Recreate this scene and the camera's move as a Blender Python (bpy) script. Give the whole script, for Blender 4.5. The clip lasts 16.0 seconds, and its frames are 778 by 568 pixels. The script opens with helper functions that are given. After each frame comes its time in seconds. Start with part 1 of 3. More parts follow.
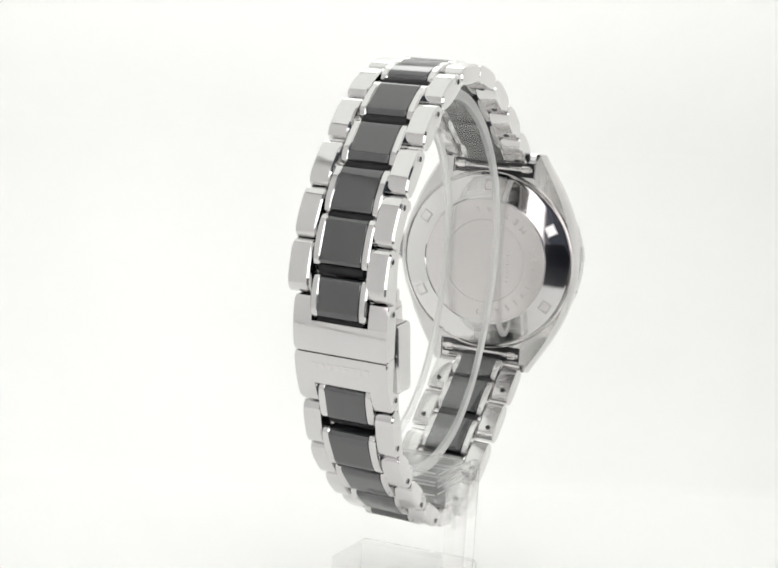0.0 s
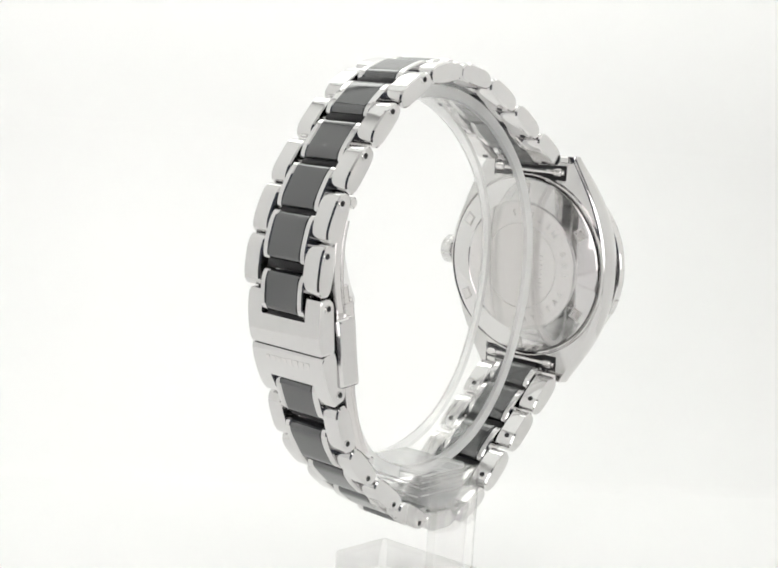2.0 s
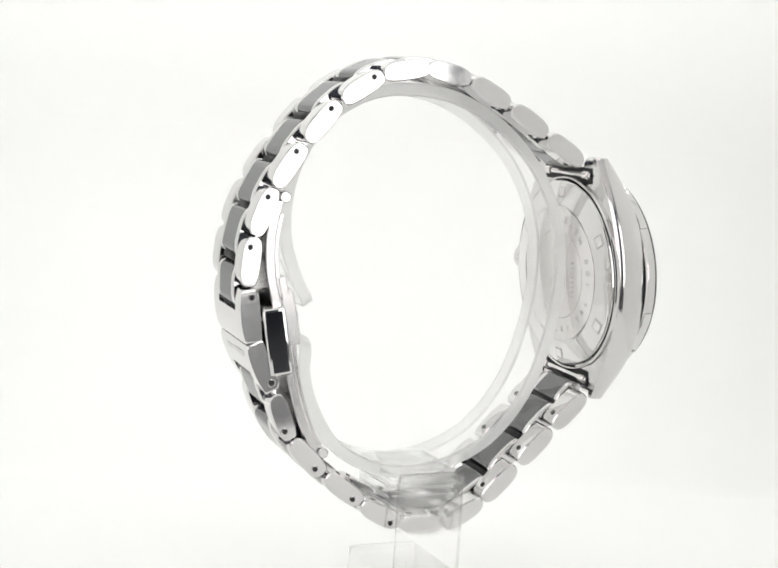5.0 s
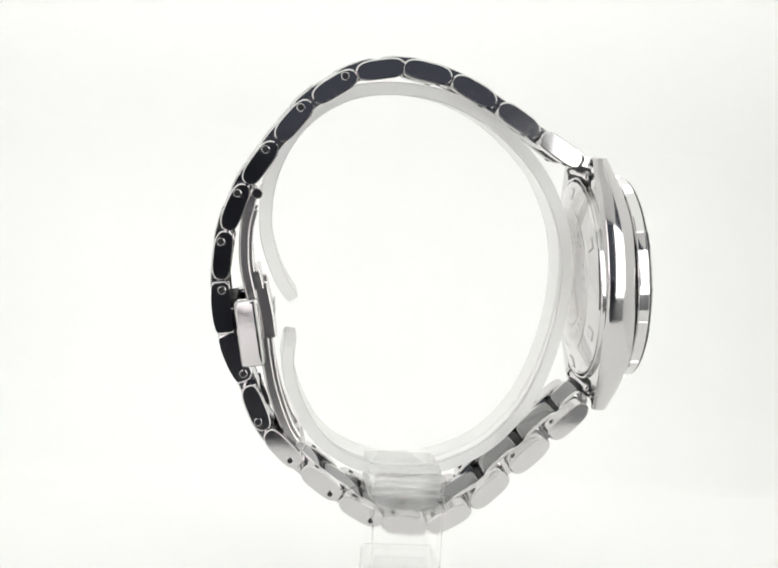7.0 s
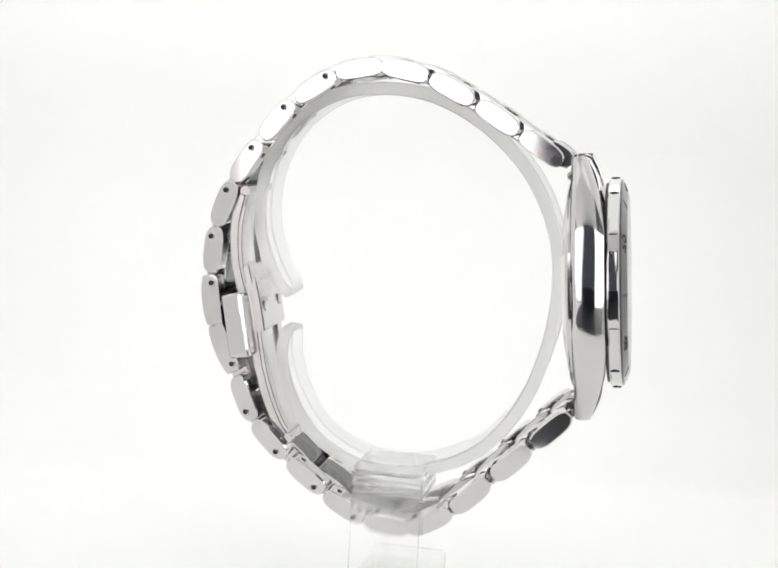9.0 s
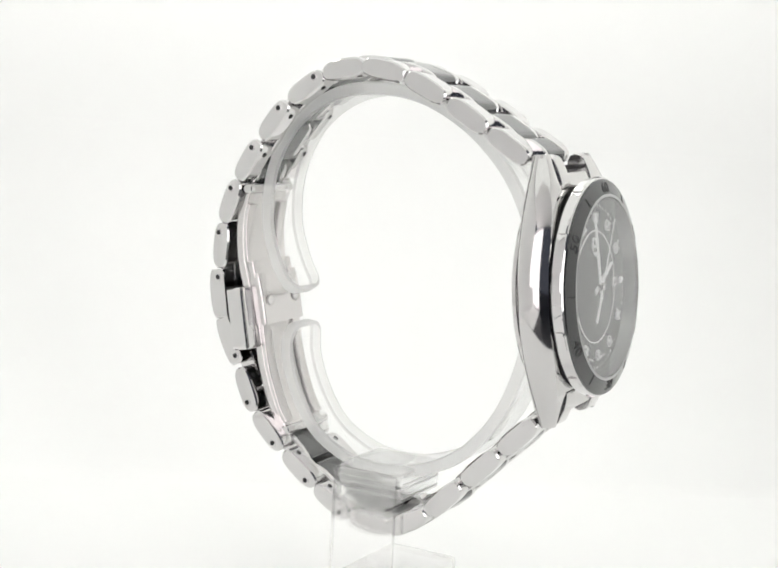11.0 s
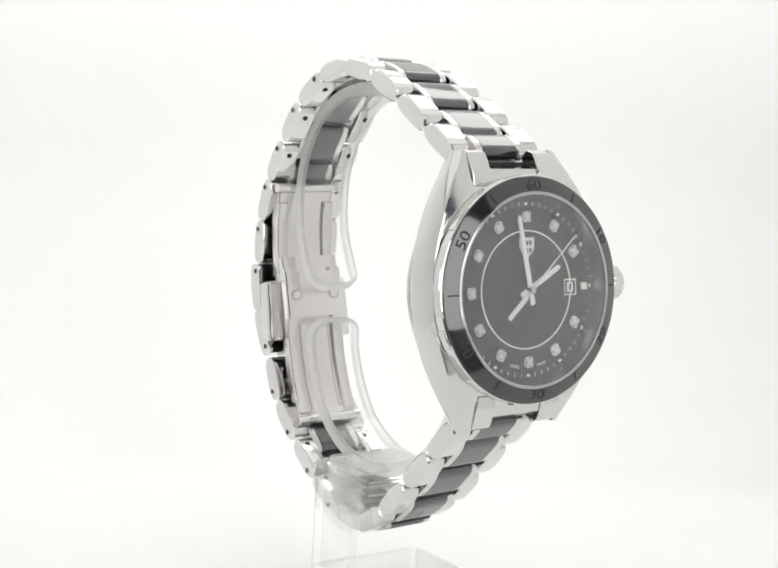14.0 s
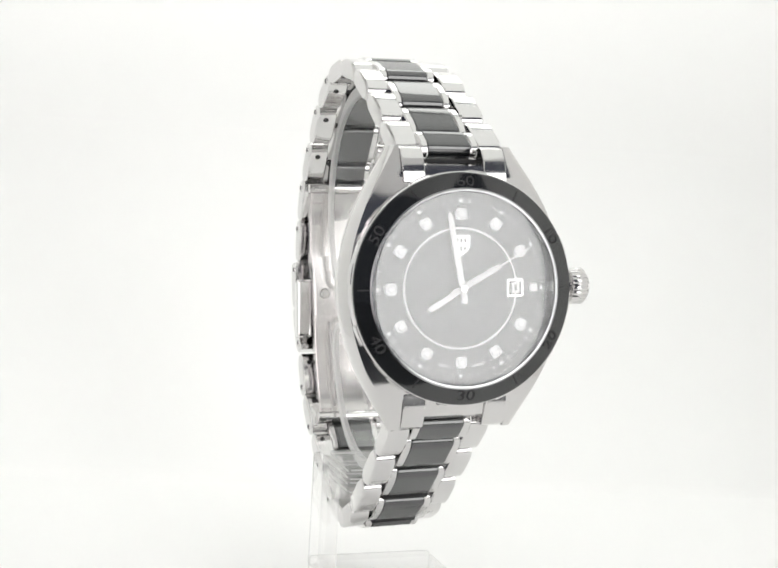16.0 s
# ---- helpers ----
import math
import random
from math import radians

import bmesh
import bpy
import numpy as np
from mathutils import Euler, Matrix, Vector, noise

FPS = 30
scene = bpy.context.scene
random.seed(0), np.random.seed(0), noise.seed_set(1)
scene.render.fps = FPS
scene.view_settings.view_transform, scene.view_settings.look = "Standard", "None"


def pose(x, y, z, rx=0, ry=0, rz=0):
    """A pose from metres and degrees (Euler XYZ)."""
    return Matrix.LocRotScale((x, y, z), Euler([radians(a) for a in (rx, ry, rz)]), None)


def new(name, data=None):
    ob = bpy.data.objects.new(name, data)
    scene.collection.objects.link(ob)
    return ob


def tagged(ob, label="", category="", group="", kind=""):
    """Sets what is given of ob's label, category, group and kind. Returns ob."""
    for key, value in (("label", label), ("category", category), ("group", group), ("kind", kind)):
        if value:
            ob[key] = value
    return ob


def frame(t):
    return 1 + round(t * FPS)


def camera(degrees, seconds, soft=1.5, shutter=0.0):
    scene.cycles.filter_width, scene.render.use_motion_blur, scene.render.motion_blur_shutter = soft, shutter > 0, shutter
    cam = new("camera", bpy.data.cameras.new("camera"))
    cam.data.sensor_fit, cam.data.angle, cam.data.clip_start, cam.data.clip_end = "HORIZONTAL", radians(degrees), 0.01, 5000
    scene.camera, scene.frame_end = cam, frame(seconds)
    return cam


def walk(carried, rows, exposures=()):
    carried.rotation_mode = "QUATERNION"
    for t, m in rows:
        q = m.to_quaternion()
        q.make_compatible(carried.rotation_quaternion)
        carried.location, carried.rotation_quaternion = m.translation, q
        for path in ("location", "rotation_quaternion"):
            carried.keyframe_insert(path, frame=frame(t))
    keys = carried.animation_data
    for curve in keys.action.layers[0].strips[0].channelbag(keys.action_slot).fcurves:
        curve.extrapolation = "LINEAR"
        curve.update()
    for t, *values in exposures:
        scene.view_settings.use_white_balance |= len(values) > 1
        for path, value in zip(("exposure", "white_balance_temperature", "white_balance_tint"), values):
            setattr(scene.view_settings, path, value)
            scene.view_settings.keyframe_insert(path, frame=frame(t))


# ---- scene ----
# The watch turns with its stand at a steady rate in a white light tent; the camera stands still.
EYE = Vector((-0.00245, -0.2, 0.07))
cam = camera(33.05, 16.0, soft=1.9)
aim = Matrix.Translation(EYE) @ pose(0, 0, 0, 90 - 6.03) @ pose(0, 0, 0, 0, 0, 3.5)
walk(cam, [(0, aim), (16, aim)])
RATE, START, LEAN = -8.5704, 66.0, 2.2  # degrees a second, degrees at the start, degrees of lean
MM = 0.001

# ---- world and exposure ----
world = bpy.data.worlds.new("dim_room")
scene.world = world
world.use_nodes = True
world.node_tree.nodes["Background"].inputs[0].default_value = (0.06, 0.064, 0.08, 1)
world.node_tree.nodes["Background"].inputs[1].default_value = 1.0
scene.view_settings.exposure = 0.17


# ---- materials ----
def material(name, color, rough=0.4, metal=0.0, ior=1.5, grain=0.0, scale=800.0, bump=0.0, spread=0.1, stretch=(1, 1, 1)):
    """A surface with its colour and roughness broken up by noise at two scales."""
    mat = bpy.data.materials.new(name)
    mat.use_nodes = True
    nt = mat.node_tree
    bs = nt.nodes["Principled BSDF"]
    bs.inputs["Metallic"].default_value = metal
    bs.inputs["IOR"].default_value = ior
    co = nt.nodes.new("ShaderNodeTexCoord")
    mp = nt.nodes.new("ShaderNodeMapping")
    mp.inputs["Scale"].default_value = stretch
    nt.links.new(co.outputs["Object"], mp.inputs["Vector"])
    fine = nt.nodes.new("ShaderNodeTexNoise")
    fine.inputs["Scale"].default_value = scale
    fine.inputs["Detail"].default_value = 4
    wide = nt.nodes.new("ShaderNodeTexNoise")
    wide.inputs["Scale"].default_value = scale / 12
    for n in (fine, wide):
        nt.links.new(mp.outputs["Vector"], n.inputs["Vector"])
    both = nt.nodes.new("ShaderNodeMath")
    both.operation = "MULTIPLY_ADD"
    both.inputs[1].default_value = 0.5
    half = nt.nodes.new("ShaderNodeMath")
    half.operation = "MULTIPLY"
    half.inputs[1].default_value = 0.5
    nt.links.new(wide.outputs["Fac"], half.inputs[0])
    nt.links.new(fine.outputs["Fac"], both.inputs[0])
    nt.links.new(half.outputs[0], both.inputs[2])
    mix = nt.nodes.new("ShaderNodeMix")
    mix.data_type = "RGBA"
    lo = [c * (1 - spread) for c in color]
    hi = [min(1, c * (1 + spread)) for c in color]
    mix.inputs["A"].default_value, mix.inputs["B"].default_value = (*lo, 1), (*hi, 1)
    nt.links.new(both.outputs[0], mix.inputs["Factor"])
    nt.links.new(mix.outputs["Result"], bs.inputs["Base Color"])
    rr = nt.nodes.new("ShaderNodeMapRange")
    rr.inputs["From Min"].default_value, rr.inputs["From Max"].default_value = 0.3, 0.7
    rr.inputs["To Min"].default_value, rr.inputs["To Max"].default_value = max(0.0, rough - grain), rough + grain
    nt.links.new(both.outputs[0], rr.inputs["Value"])
    nt.links.new(rr.outputs["Result"], bs.inputs["Roughness"])
    if bump:
        bp = nt.nodes.new("ShaderNodeBump")
        bp.inputs["Strength"].default_value = bump
        bp.inputs["Distance"].default_value = 0.0001
        nt.links.new(fine.outputs["Fac"], bp.inputs["Height"])
        nt.links.new(bp.outputs["Normal"], bs.inputs["Normal"])
    return mat


def glow(name, color, strength):
    mat = bpy.data.materials.new(name)
    mat.use_nodes = True
    nt = mat.node_tree
    nt.nodes.remove(nt.nodes["Principled BSDF"])
    em = nt.nodes.new("ShaderNodeEmission")
    em.inputs[0].default_value, em.inputs[1].default_value = (*color, 1), strength
    nt.links.new(em.outputs[0], nt.nodes["Material Output"].inputs[0])
    return mat


def clear(name, ior, tint=(1, 1, 1), rough=0.0):
    """A clear sheet: Fresnel gloss over what lies behind it."""
    mat = bpy.data.materials.new(name)
    mat.use_nodes = True
    nt = mat.node_tree
    nt.nodes.remove(nt.nodes["Principled BSDF"])
    lw = nt.nodes.new("ShaderNodeLayerWeight")
    pw = nt.nodes.new("ShaderNodeMath")
    pw.operation, pw.inputs[1].default_value = "POWER", 5.0
    nt.links.new(lw.outputs["Facing"], pw.inputs[0])
    fr = nt.nodes.new("ShaderNodeMath")
    fr.operation = "MULTIPLY_ADD"
    base = ((ior - 1) / (ior + 1)) ** 2
    fr.inputs[1].default_value, fr.inputs[2].default_value = 1 - base, base
    nt.links.new(pw.outputs[0], fr.inputs[0])
    tr = nt.nodes.new("ShaderNodeBsdfTransparent")
    tr.inputs[0].default_value = (*tint, 1)
    gl = nt.nodes.new("ShaderNodeBsdfGlossy")
    gl.inputs["Roughness"].default_value = rough
    mx = nt.nodes.new("ShaderNodeMixShader")
    nt.links.new(fr.outputs[0], mx.inputs[0])
    nt.links.new(tr.outputs[0], mx.inputs[1])
    nt.links.new(gl.outputs[0], mx.inputs[2])
    nt.links.new(mx.outputs[0], nt.nodes["Material Output"].inputs[0])
    return mat


def acrylic_material(name, tint, share, rough=0.01):
    """Moulded acrylic: refracting body, with a share of straight passage."""
    mat = bpy.data.materials.new(name)
    mat.use_nodes = True
    nt = mat.node_tree
    nt.nodes.remove(nt.nodes["Principled BSDF"])
    gl = nt.nodes.new("ShaderNodeBsdfGlass")
    gl.inputs["IOR"].default_value = 1.49
    gl.inputs["Roughness"].default_value = rough
    gl.inputs["Color"].default_value = (*tint, 1)
    no = nt.nodes.new("ShaderNodeTexNoise")
    no.inputs["Scale"].default_value = 160
    bp = nt.nodes.new("ShaderNodeBump")
    bp.inputs["Strength"].default_value, bp.inputs["Distance"].default_value = 0.02, 0.0003
    co = nt.nodes.new("ShaderNodeTexCoord")
    nt.links.new(co.outputs["Object"], no.inputs["Vector"])
    nt.links.new(no.outputs["Fac"], bp.inputs["Height"])
    nt.links.new(bp.outputs["Normal"], gl.inputs["Normal"])
    tr = nt.nodes.new("ShaderNodeBsdfTransparent")
    tr.inputs[0].default_value = (*tint, 1)
    mx = nt.nodes.new("ShaderNodeMixShader")
    mx.inputs[0].default_value = share
    nt.links.new(gl.outputs[0], mx.inputs[1])
    nt.links.new(tr.outputs[0], mx.inputs[2])
    nt.links.new(mx.outputs[0], nt.nodes["Material Output"].inputs[0])
    return mat


def whitened_acrylic(name, color, share):
    """Acrylic whitened, mostly for refracted brightness: scatters light on both sides, with a share of straight
    passage.
    """
    mat = bpy.data.materials.new(name)
    mat.use_nodes = True
    nt = mat.node_tree
    nt.nodes.remove(nt.nodes["Principled BSDF"])
    no = nt.nodes.new("ShaderNodeTexNoise")
    no.inputs["Scale"].default_value = 900
    rg = nt.nodes.new("ShaderNodeMapRange")
    rg.inputs["To Min"].default_value, rg.inputs["To Max"].default_value = share - 0.2, share + 0.2
    nt.links.new(no.outputs["Fac"], rg.inputs["Value"])
    df = nt.nodes.new("ShaderNodeBsdfDiffuse")
    tl = nt.nodes.new("ShaderNodeBsdfTranslucent")
    tr = nt.nodes.new("ShaderNodeBsdfTransparent")
    for n in (df, tl):
        n.inputs["Color"].default_value = (*color, 1)
    both = nt.nodes.new("ShaderNodeMixShader")
    both.inputs[0].default_value = 0.7
    nt.links.new(df.outputs[0], both.inputs[1])
    nt.links.new(tl.outputs[0], both.inputs[2])
    mx = nt.nodes.new("ShaderNodeMixShader")
    nt.links.new(rg.outputs["Result"], mx.inputs[0])
    nt.links.new(both.outputs[0], mx.inputs[1])
    nt.links.new(tr.outputs[0], mx.inputs[2])
    nt.links.new(mx.outputs[0], nt.nodes["Material Output"].inputs[0])
    return mat


STEEL = material("polished_steel", (0.69, 0.68, 0.677), 0.08, 1.0, grain=0.04, scale=900, spread=0.05)
SATIN = material("brushed_steel", (0.72, 0.7, 0.695), 0.22, 1.0, grain=0.04, scale=900, spread=0.04)
CERAMIC = material("black_ceramic", (0.016, 0.017, 0.019), 0.07, 0.0, ior=2.15, grain=0.03, scale=700, spread=0.2)
BEZEL = material("bezel_ceramic", (0.012, 0.013, 0.014), 0.08, 0.0, ior=1.85, grain=0.03, scale=700, spread=0.2)
DIAL = material("black_dial", (0.042, 0.043, 0.047), 0.35, 0.0, grain=0.08, scale=2500, spread=0.3)
# Black painted for the shade in gaps and holes; also the emblem's dark print.
GAP_SHADE_AND_PRINT = material("gap_shade_and_print", (0.008, 0.008, 0.009), 0.6, grain=0.1)
ENGRAVED = material("engraved_grey", (0.02, 0.02, 0.021), 0.6, grain=0.1)
ETCHED = material("etched_steel", (0.58, 0.57, 0.565), 0.38, 1.0, grain=0.1, scale=1800)
WHITE_INK = material("white_print", (0.9, 0.9, 0.9), 0.5, grain=0.05)
HAND = material("white_hand", (0.93, 0.93, 0.93), 0.3, 0.0, grain=0.05)
DIAMOND = material("diamond_setting", (0.9, 0.91, 0.92), 0.15, 0.1, grain=0.1, scale=4000, bump=0.5)
SETTING = material("bright_steel_setting", (0.8, 0.8, 0.805), 0.38, 1.0, grain=0.05)
CASE_STEEL = material("case_steel", (0.67, 0.66, 0.655), 0.11, 1.0, grain=0.04, scale=900, spread=0.05)
REHAUT_LIGHT = material("polished_inner_ring", (0.46, 0.46, 0.465), 0.2, 1.0, grain=0.05)
CRYSTAL = clear("sapphire", 1.95, rough=0.06)
ACRYLIC = acrylic_material("clear_acrylic", (0.999, 0.999, 0.998), 0.72)
CLEAR_SHEET = clear("clear_acrylic_sheet", 1.49, (0.994, 0.994, 0.992), 0.03)
PLATE = whitened_acrylic("cut_acrylic_plate", (0.9, 0.9, 0.895), 0.35)
# Haze painted into the clear clamp for the white surroundings seen through it.
CLAMP_HAZE = whitened_acrylic("hazed_clear_acrylic", (1.0, 1.0, 0.995), 0.76)
# White put on the ring's clear edge for the bright surroundings it refracts.
REFRACTED_WHITE = whitened_acrylic("refracted_white_edge", (1.0, 1.0, 0.995), 0.28)
SHEET = material("white_sheet", (0.945, 0.945, 0.94), 0.85, grain=0.05, scale=60, spread=0.012)
CLOTH = material("white_tent_cloth", (0.935, 0.935, 0.928), 0.9, grain=0.05, scale=500, spread=0.02, bump=0.15)
LED_TOP = glow("led_top", (0.985, 1.0, 0.96), 0.99)
# Added fill that lifts the backdrop, not a known lamp of the box.
FILL_REAR = glow("fill_rear", (0.985, 1.0, 0.96), 3.1)
LED_RIGHT = glow("led_right", (0.99, 0.988, 0.975), 3.0)
LED_LEFT = glow("led_left", (1.0, 0.94, 0.945), 1.95)
TABLE = material("dark_table", (0.014, 0.015, 0.019), 0.5, grain=0.1, scale=40, spread=0.3)
CASING = material("lamp_casing", (0.25, 0.25, 0.25), 0.5, grain=0.05, scale=200)


# ---- mesh tools, in millimetres ----
def finish(bm, name, mat, angle=21):
    bmesh.ops.recalc_face_normals(bm, faces=bm.faces)
    bm.normal_update()
    for f in bm.faces:
        f.smooth = len(f.verts) < 9 and max(abs(c) for c in f.normal) < 0.99999
    for e in bm.edges:
        if len(e.link_faces) == 2 and e.calc_face_angle(0) > radians(angle):
            e.smooth = False
    bmesh.ops.scale(bm, vec=(MM, MM, MM), verts=bm.verts)
    me = bpy.data.meshes.new(name)
    bm.to_mesh(me)
    bm.free()
    me.materials.append(mat)
    return me


def part(name, bm, mat, parent, label="", m=None):
    """Links a bmesh, or a mesh that is shared, as one object under a thing or a part."""
    me = bm if isinstance(bm, bpy.types.Mesh) else finish(bm, name, mat)
    ob = new(name, me)
    ob.parent = parent
    if m is not None:
        ob.matrix_basis = m
    if label:
        tagged(ob, label)
    return ob


def mm(x, y, z, rx=0, ry=0, rz=0):
    return pose(x * MM, y * MM, z * MM, rx, ry, rz)


def inset(outline, d):
    """The outline moved inwards by d."""
    n = len(outline)
    area = sum(outline[i][0] * outline[(i + 1) % n][1] - outline[(i + 1) % n][0] * outline[i][1] for i in range(n))
    turn = 1 if area > 0 else -1
    out = []
    for i in range(n):
        p, q, r = Vector(outline[i - 1]), Vector(outline[i]), Vector(outline[(i + 1) % n])
        a, b = (q - p).normalized(), (r - q).normalized()
        m = Vector((-a.y - b.y, a.x + b.x)) * turn
        m.normalize()
        c = max(0.5, m.dot(Vector((-b.y, b.x)) * turn))
        out.append(tuple(q + m * (d / c)))
    return out


def prism(outline, y0, y1, bevel=0.0, seg=1):
    """An outline in x and z, carried from y0 to y1, with chamfered or rounded rims."""
    loops = []
    if bevel:
        steps = [(bevel * (1 - math.sin(math.pi / 2 * k / seg)), bevel * (1 - math.cos(math.pi / 2 * k / seg))) for k in range(seg + 1)]
        for away, depth in steps:
            loops.append((y0 + depth, inset(outline, away)))
        for away, depth in reversed(steps):
            loops.append((y1 - depth, inset(outline, away)))
    else:
        loops = [(y0, outline), (y1, outline)]
    bm = bmesh.new()
    rings = [[bm.verts.new((x, y, z)) for x, z in loop] for y, loop in loops]
    n = len(outline)
    for a, b in zip(rings, rings[1:]):
        for i in range(n):
            bm.faces.new((a[i], b[i], b[(i + 1) % n], a[(i + 1) % n]))
    bm.faces.new(rings[0])
    bm.faces.new(rings[-1][::-1])
    return bm


def block(x0, x1, y0, y1, z0, z1, bevel=0.0, seg=2):
    bm = bmesh.new()
    bmesh.ops.create_cube(bm, size=1)
    for v in bm.verts:
        v.co = ((x0 + x1) / 2 + v.co.x * (x1 - x0), (y0 + y1) / 2 + v.co.y * (y1 - y0), (z0 + z1) / 2 + v.co.z * (z1 - z0))
    if bevel:
        bmesh.ops.bevel(bm, geom=bm.edges[:], offset=bevel, segments=seg, affect="EDGES", profile=0.5)
    return bm


def lathe(profile, n=96, closed=False, a0=0.0, a1=360.0):
    """A profile of (radius, u) turned about the x axis."""
    bm = bmesh.new()
    full = abs(a1 - a0) > 359
    count = n if full else n + 1
    rings = []
    for i in range(count):
        a = radians(a0 + (a1 - a0) * i / n)
        rings.append([bm.verts.new((u, r * math.sin(a), r * math.cos(a))) for r, u in profile])
    k = len(profile)
    for i in range(n):
        p, q = rings[i], rings[(i + 1) % count]
        for j in range(k if closed else k - 1):
            bm.faces.new((p[j], p[(j + 1) % k], q[(j + 1) % k], q[j]))
    if not full and closed:
        bm.faces.new(rings[0])
        bm.faces.new(rings[-1][::-1])
    bmesh.ops.remove_doubles(bm, verts=bm.verts, dist=1e-4)
    return bm


def disc(r, u0, u1, n=96, bevel=0.0):
    """A solid disc about the x axis."""
    if bevel:
        return lathe([(0, u0), (r - bevel, u0), (r, u0 + bevel), (r, u1 - bevel), (r - bevel, u1), (0, u1)], n)
    return lathe([(0, u0), (r, u0), (r, u1), (0, u1)], n)


def smooth_path(points, steps=6):
    """A Catmull-Rom line through points in x and z."""
    out = []
    pts = [Vector(p) for p in points]
    pts = [2 * pts[0] - pts[1]] + pts + [2 * pts[-1] - pts[-2]]
    for i in range(1, len(pts) - 2):
        p0, p1, p2, p3 = pts[i - 1:i + 3]
        for s in range(steps):
            t = s / steps
            out.append(0.5 * (2 * p1 + (p2 - p0) * t + (2 * p0 - 5 * p1 + 4 * p2 - p3) * t * t + (3 * p1 - p0 - 3 * p2 + p3) * t ** 3))
    out.append(pts[-2])
    return out


def band(path, y0, y1, thick, bevel=0.25, round_ends=0.0):
    """A bar of rectangular section, its long edges rounded, along a line in x and z."""
    bm = bmesh.new()
    rings = []
    n = len(path)
    length = [0.0]
    for i in range(1, n):
        length.append(length[-1] + (path[i] - path[i - 1]).length)
    for i, p in enumerate(path):
        d = (path[min(i + 1, n - 1)] - path[max(i - 1, 0)]).normalized()
        nx, nz = -d.y, d.x
        h = thick / 2 * (0.5 if round_ends and i in (0, n - 1) else 1)
        cut = 0.0
        if round_ends:
            near = min(length[i], length[-1] - length[i])
            if near < round_ends:
                cut = round_ends - math.sqrt(max(0, round_ends ** 2 - (round_ends - near) ** 2))
        a, b, c = y0 + cut, y1 - cut, min(bevel, h * 0.9)
        sect = [(a + c, -h), (b - c, -h), (b - c * 0.3, -h + c * 0.3), (b, -h + c), (b, h - c), (b - c * 0.3, h - c * 0.3), (b - c, h), (a + c, h), (a + c * 0.3, h - c * 0.3), (a, h - c), (a, -h + c), (a + c * 0.3, -h + c * 0.3)]
        rings.append([bm.verts.new((p.x + nx * o, y, p.y + nz * o)) for y, o in sect])
    for i in range(n - 1):
        p, q = rings[i], rings[i + 1]
        for j in range(len(p)):
            bm.faces.new((p[j], p[(j + 1) % len(p)], q[(j + 1) % len(p)], q[j]))
    bm.faces.new(rings[0])
    bm.faces.new(rings[-1][::-1])
    return bm


def lettering(text, size, depth, mat, name):
    """Raised writing in the built-in font as a mesh, facing +x, upright along z."""
    cu = bpy.data.curves.new(name, "FONT")
    cu.body, cu.size, cu.extrude, cu.align_x, cu.align_y = text, size * MM, depth * MM, "CENTER", "CENTER"
    ob = new(name, cu)
    me = bpy.data.meshes.new_from_object(ob.evaluated_get(bpy.context.evaluated_depsgraph_get()))
    bpy.data.objects.remove(ob)
    me.transform(Matrix(((0, 0, 1, 0), (1, 0, 0, 0), (0, 1, 0, 0), (0, 0, 0, 1))))
    me.materials.clear()
    me.materials.append(mat)
    return me


# ---- the light tent ----
WEST, EAST, BACK, TOP = -106.0, 95.0, 118.0, 200.0
EAST_FRONT, WEST_FRONT, SHEET_FRONT = -87.0, -150.0, -90.0


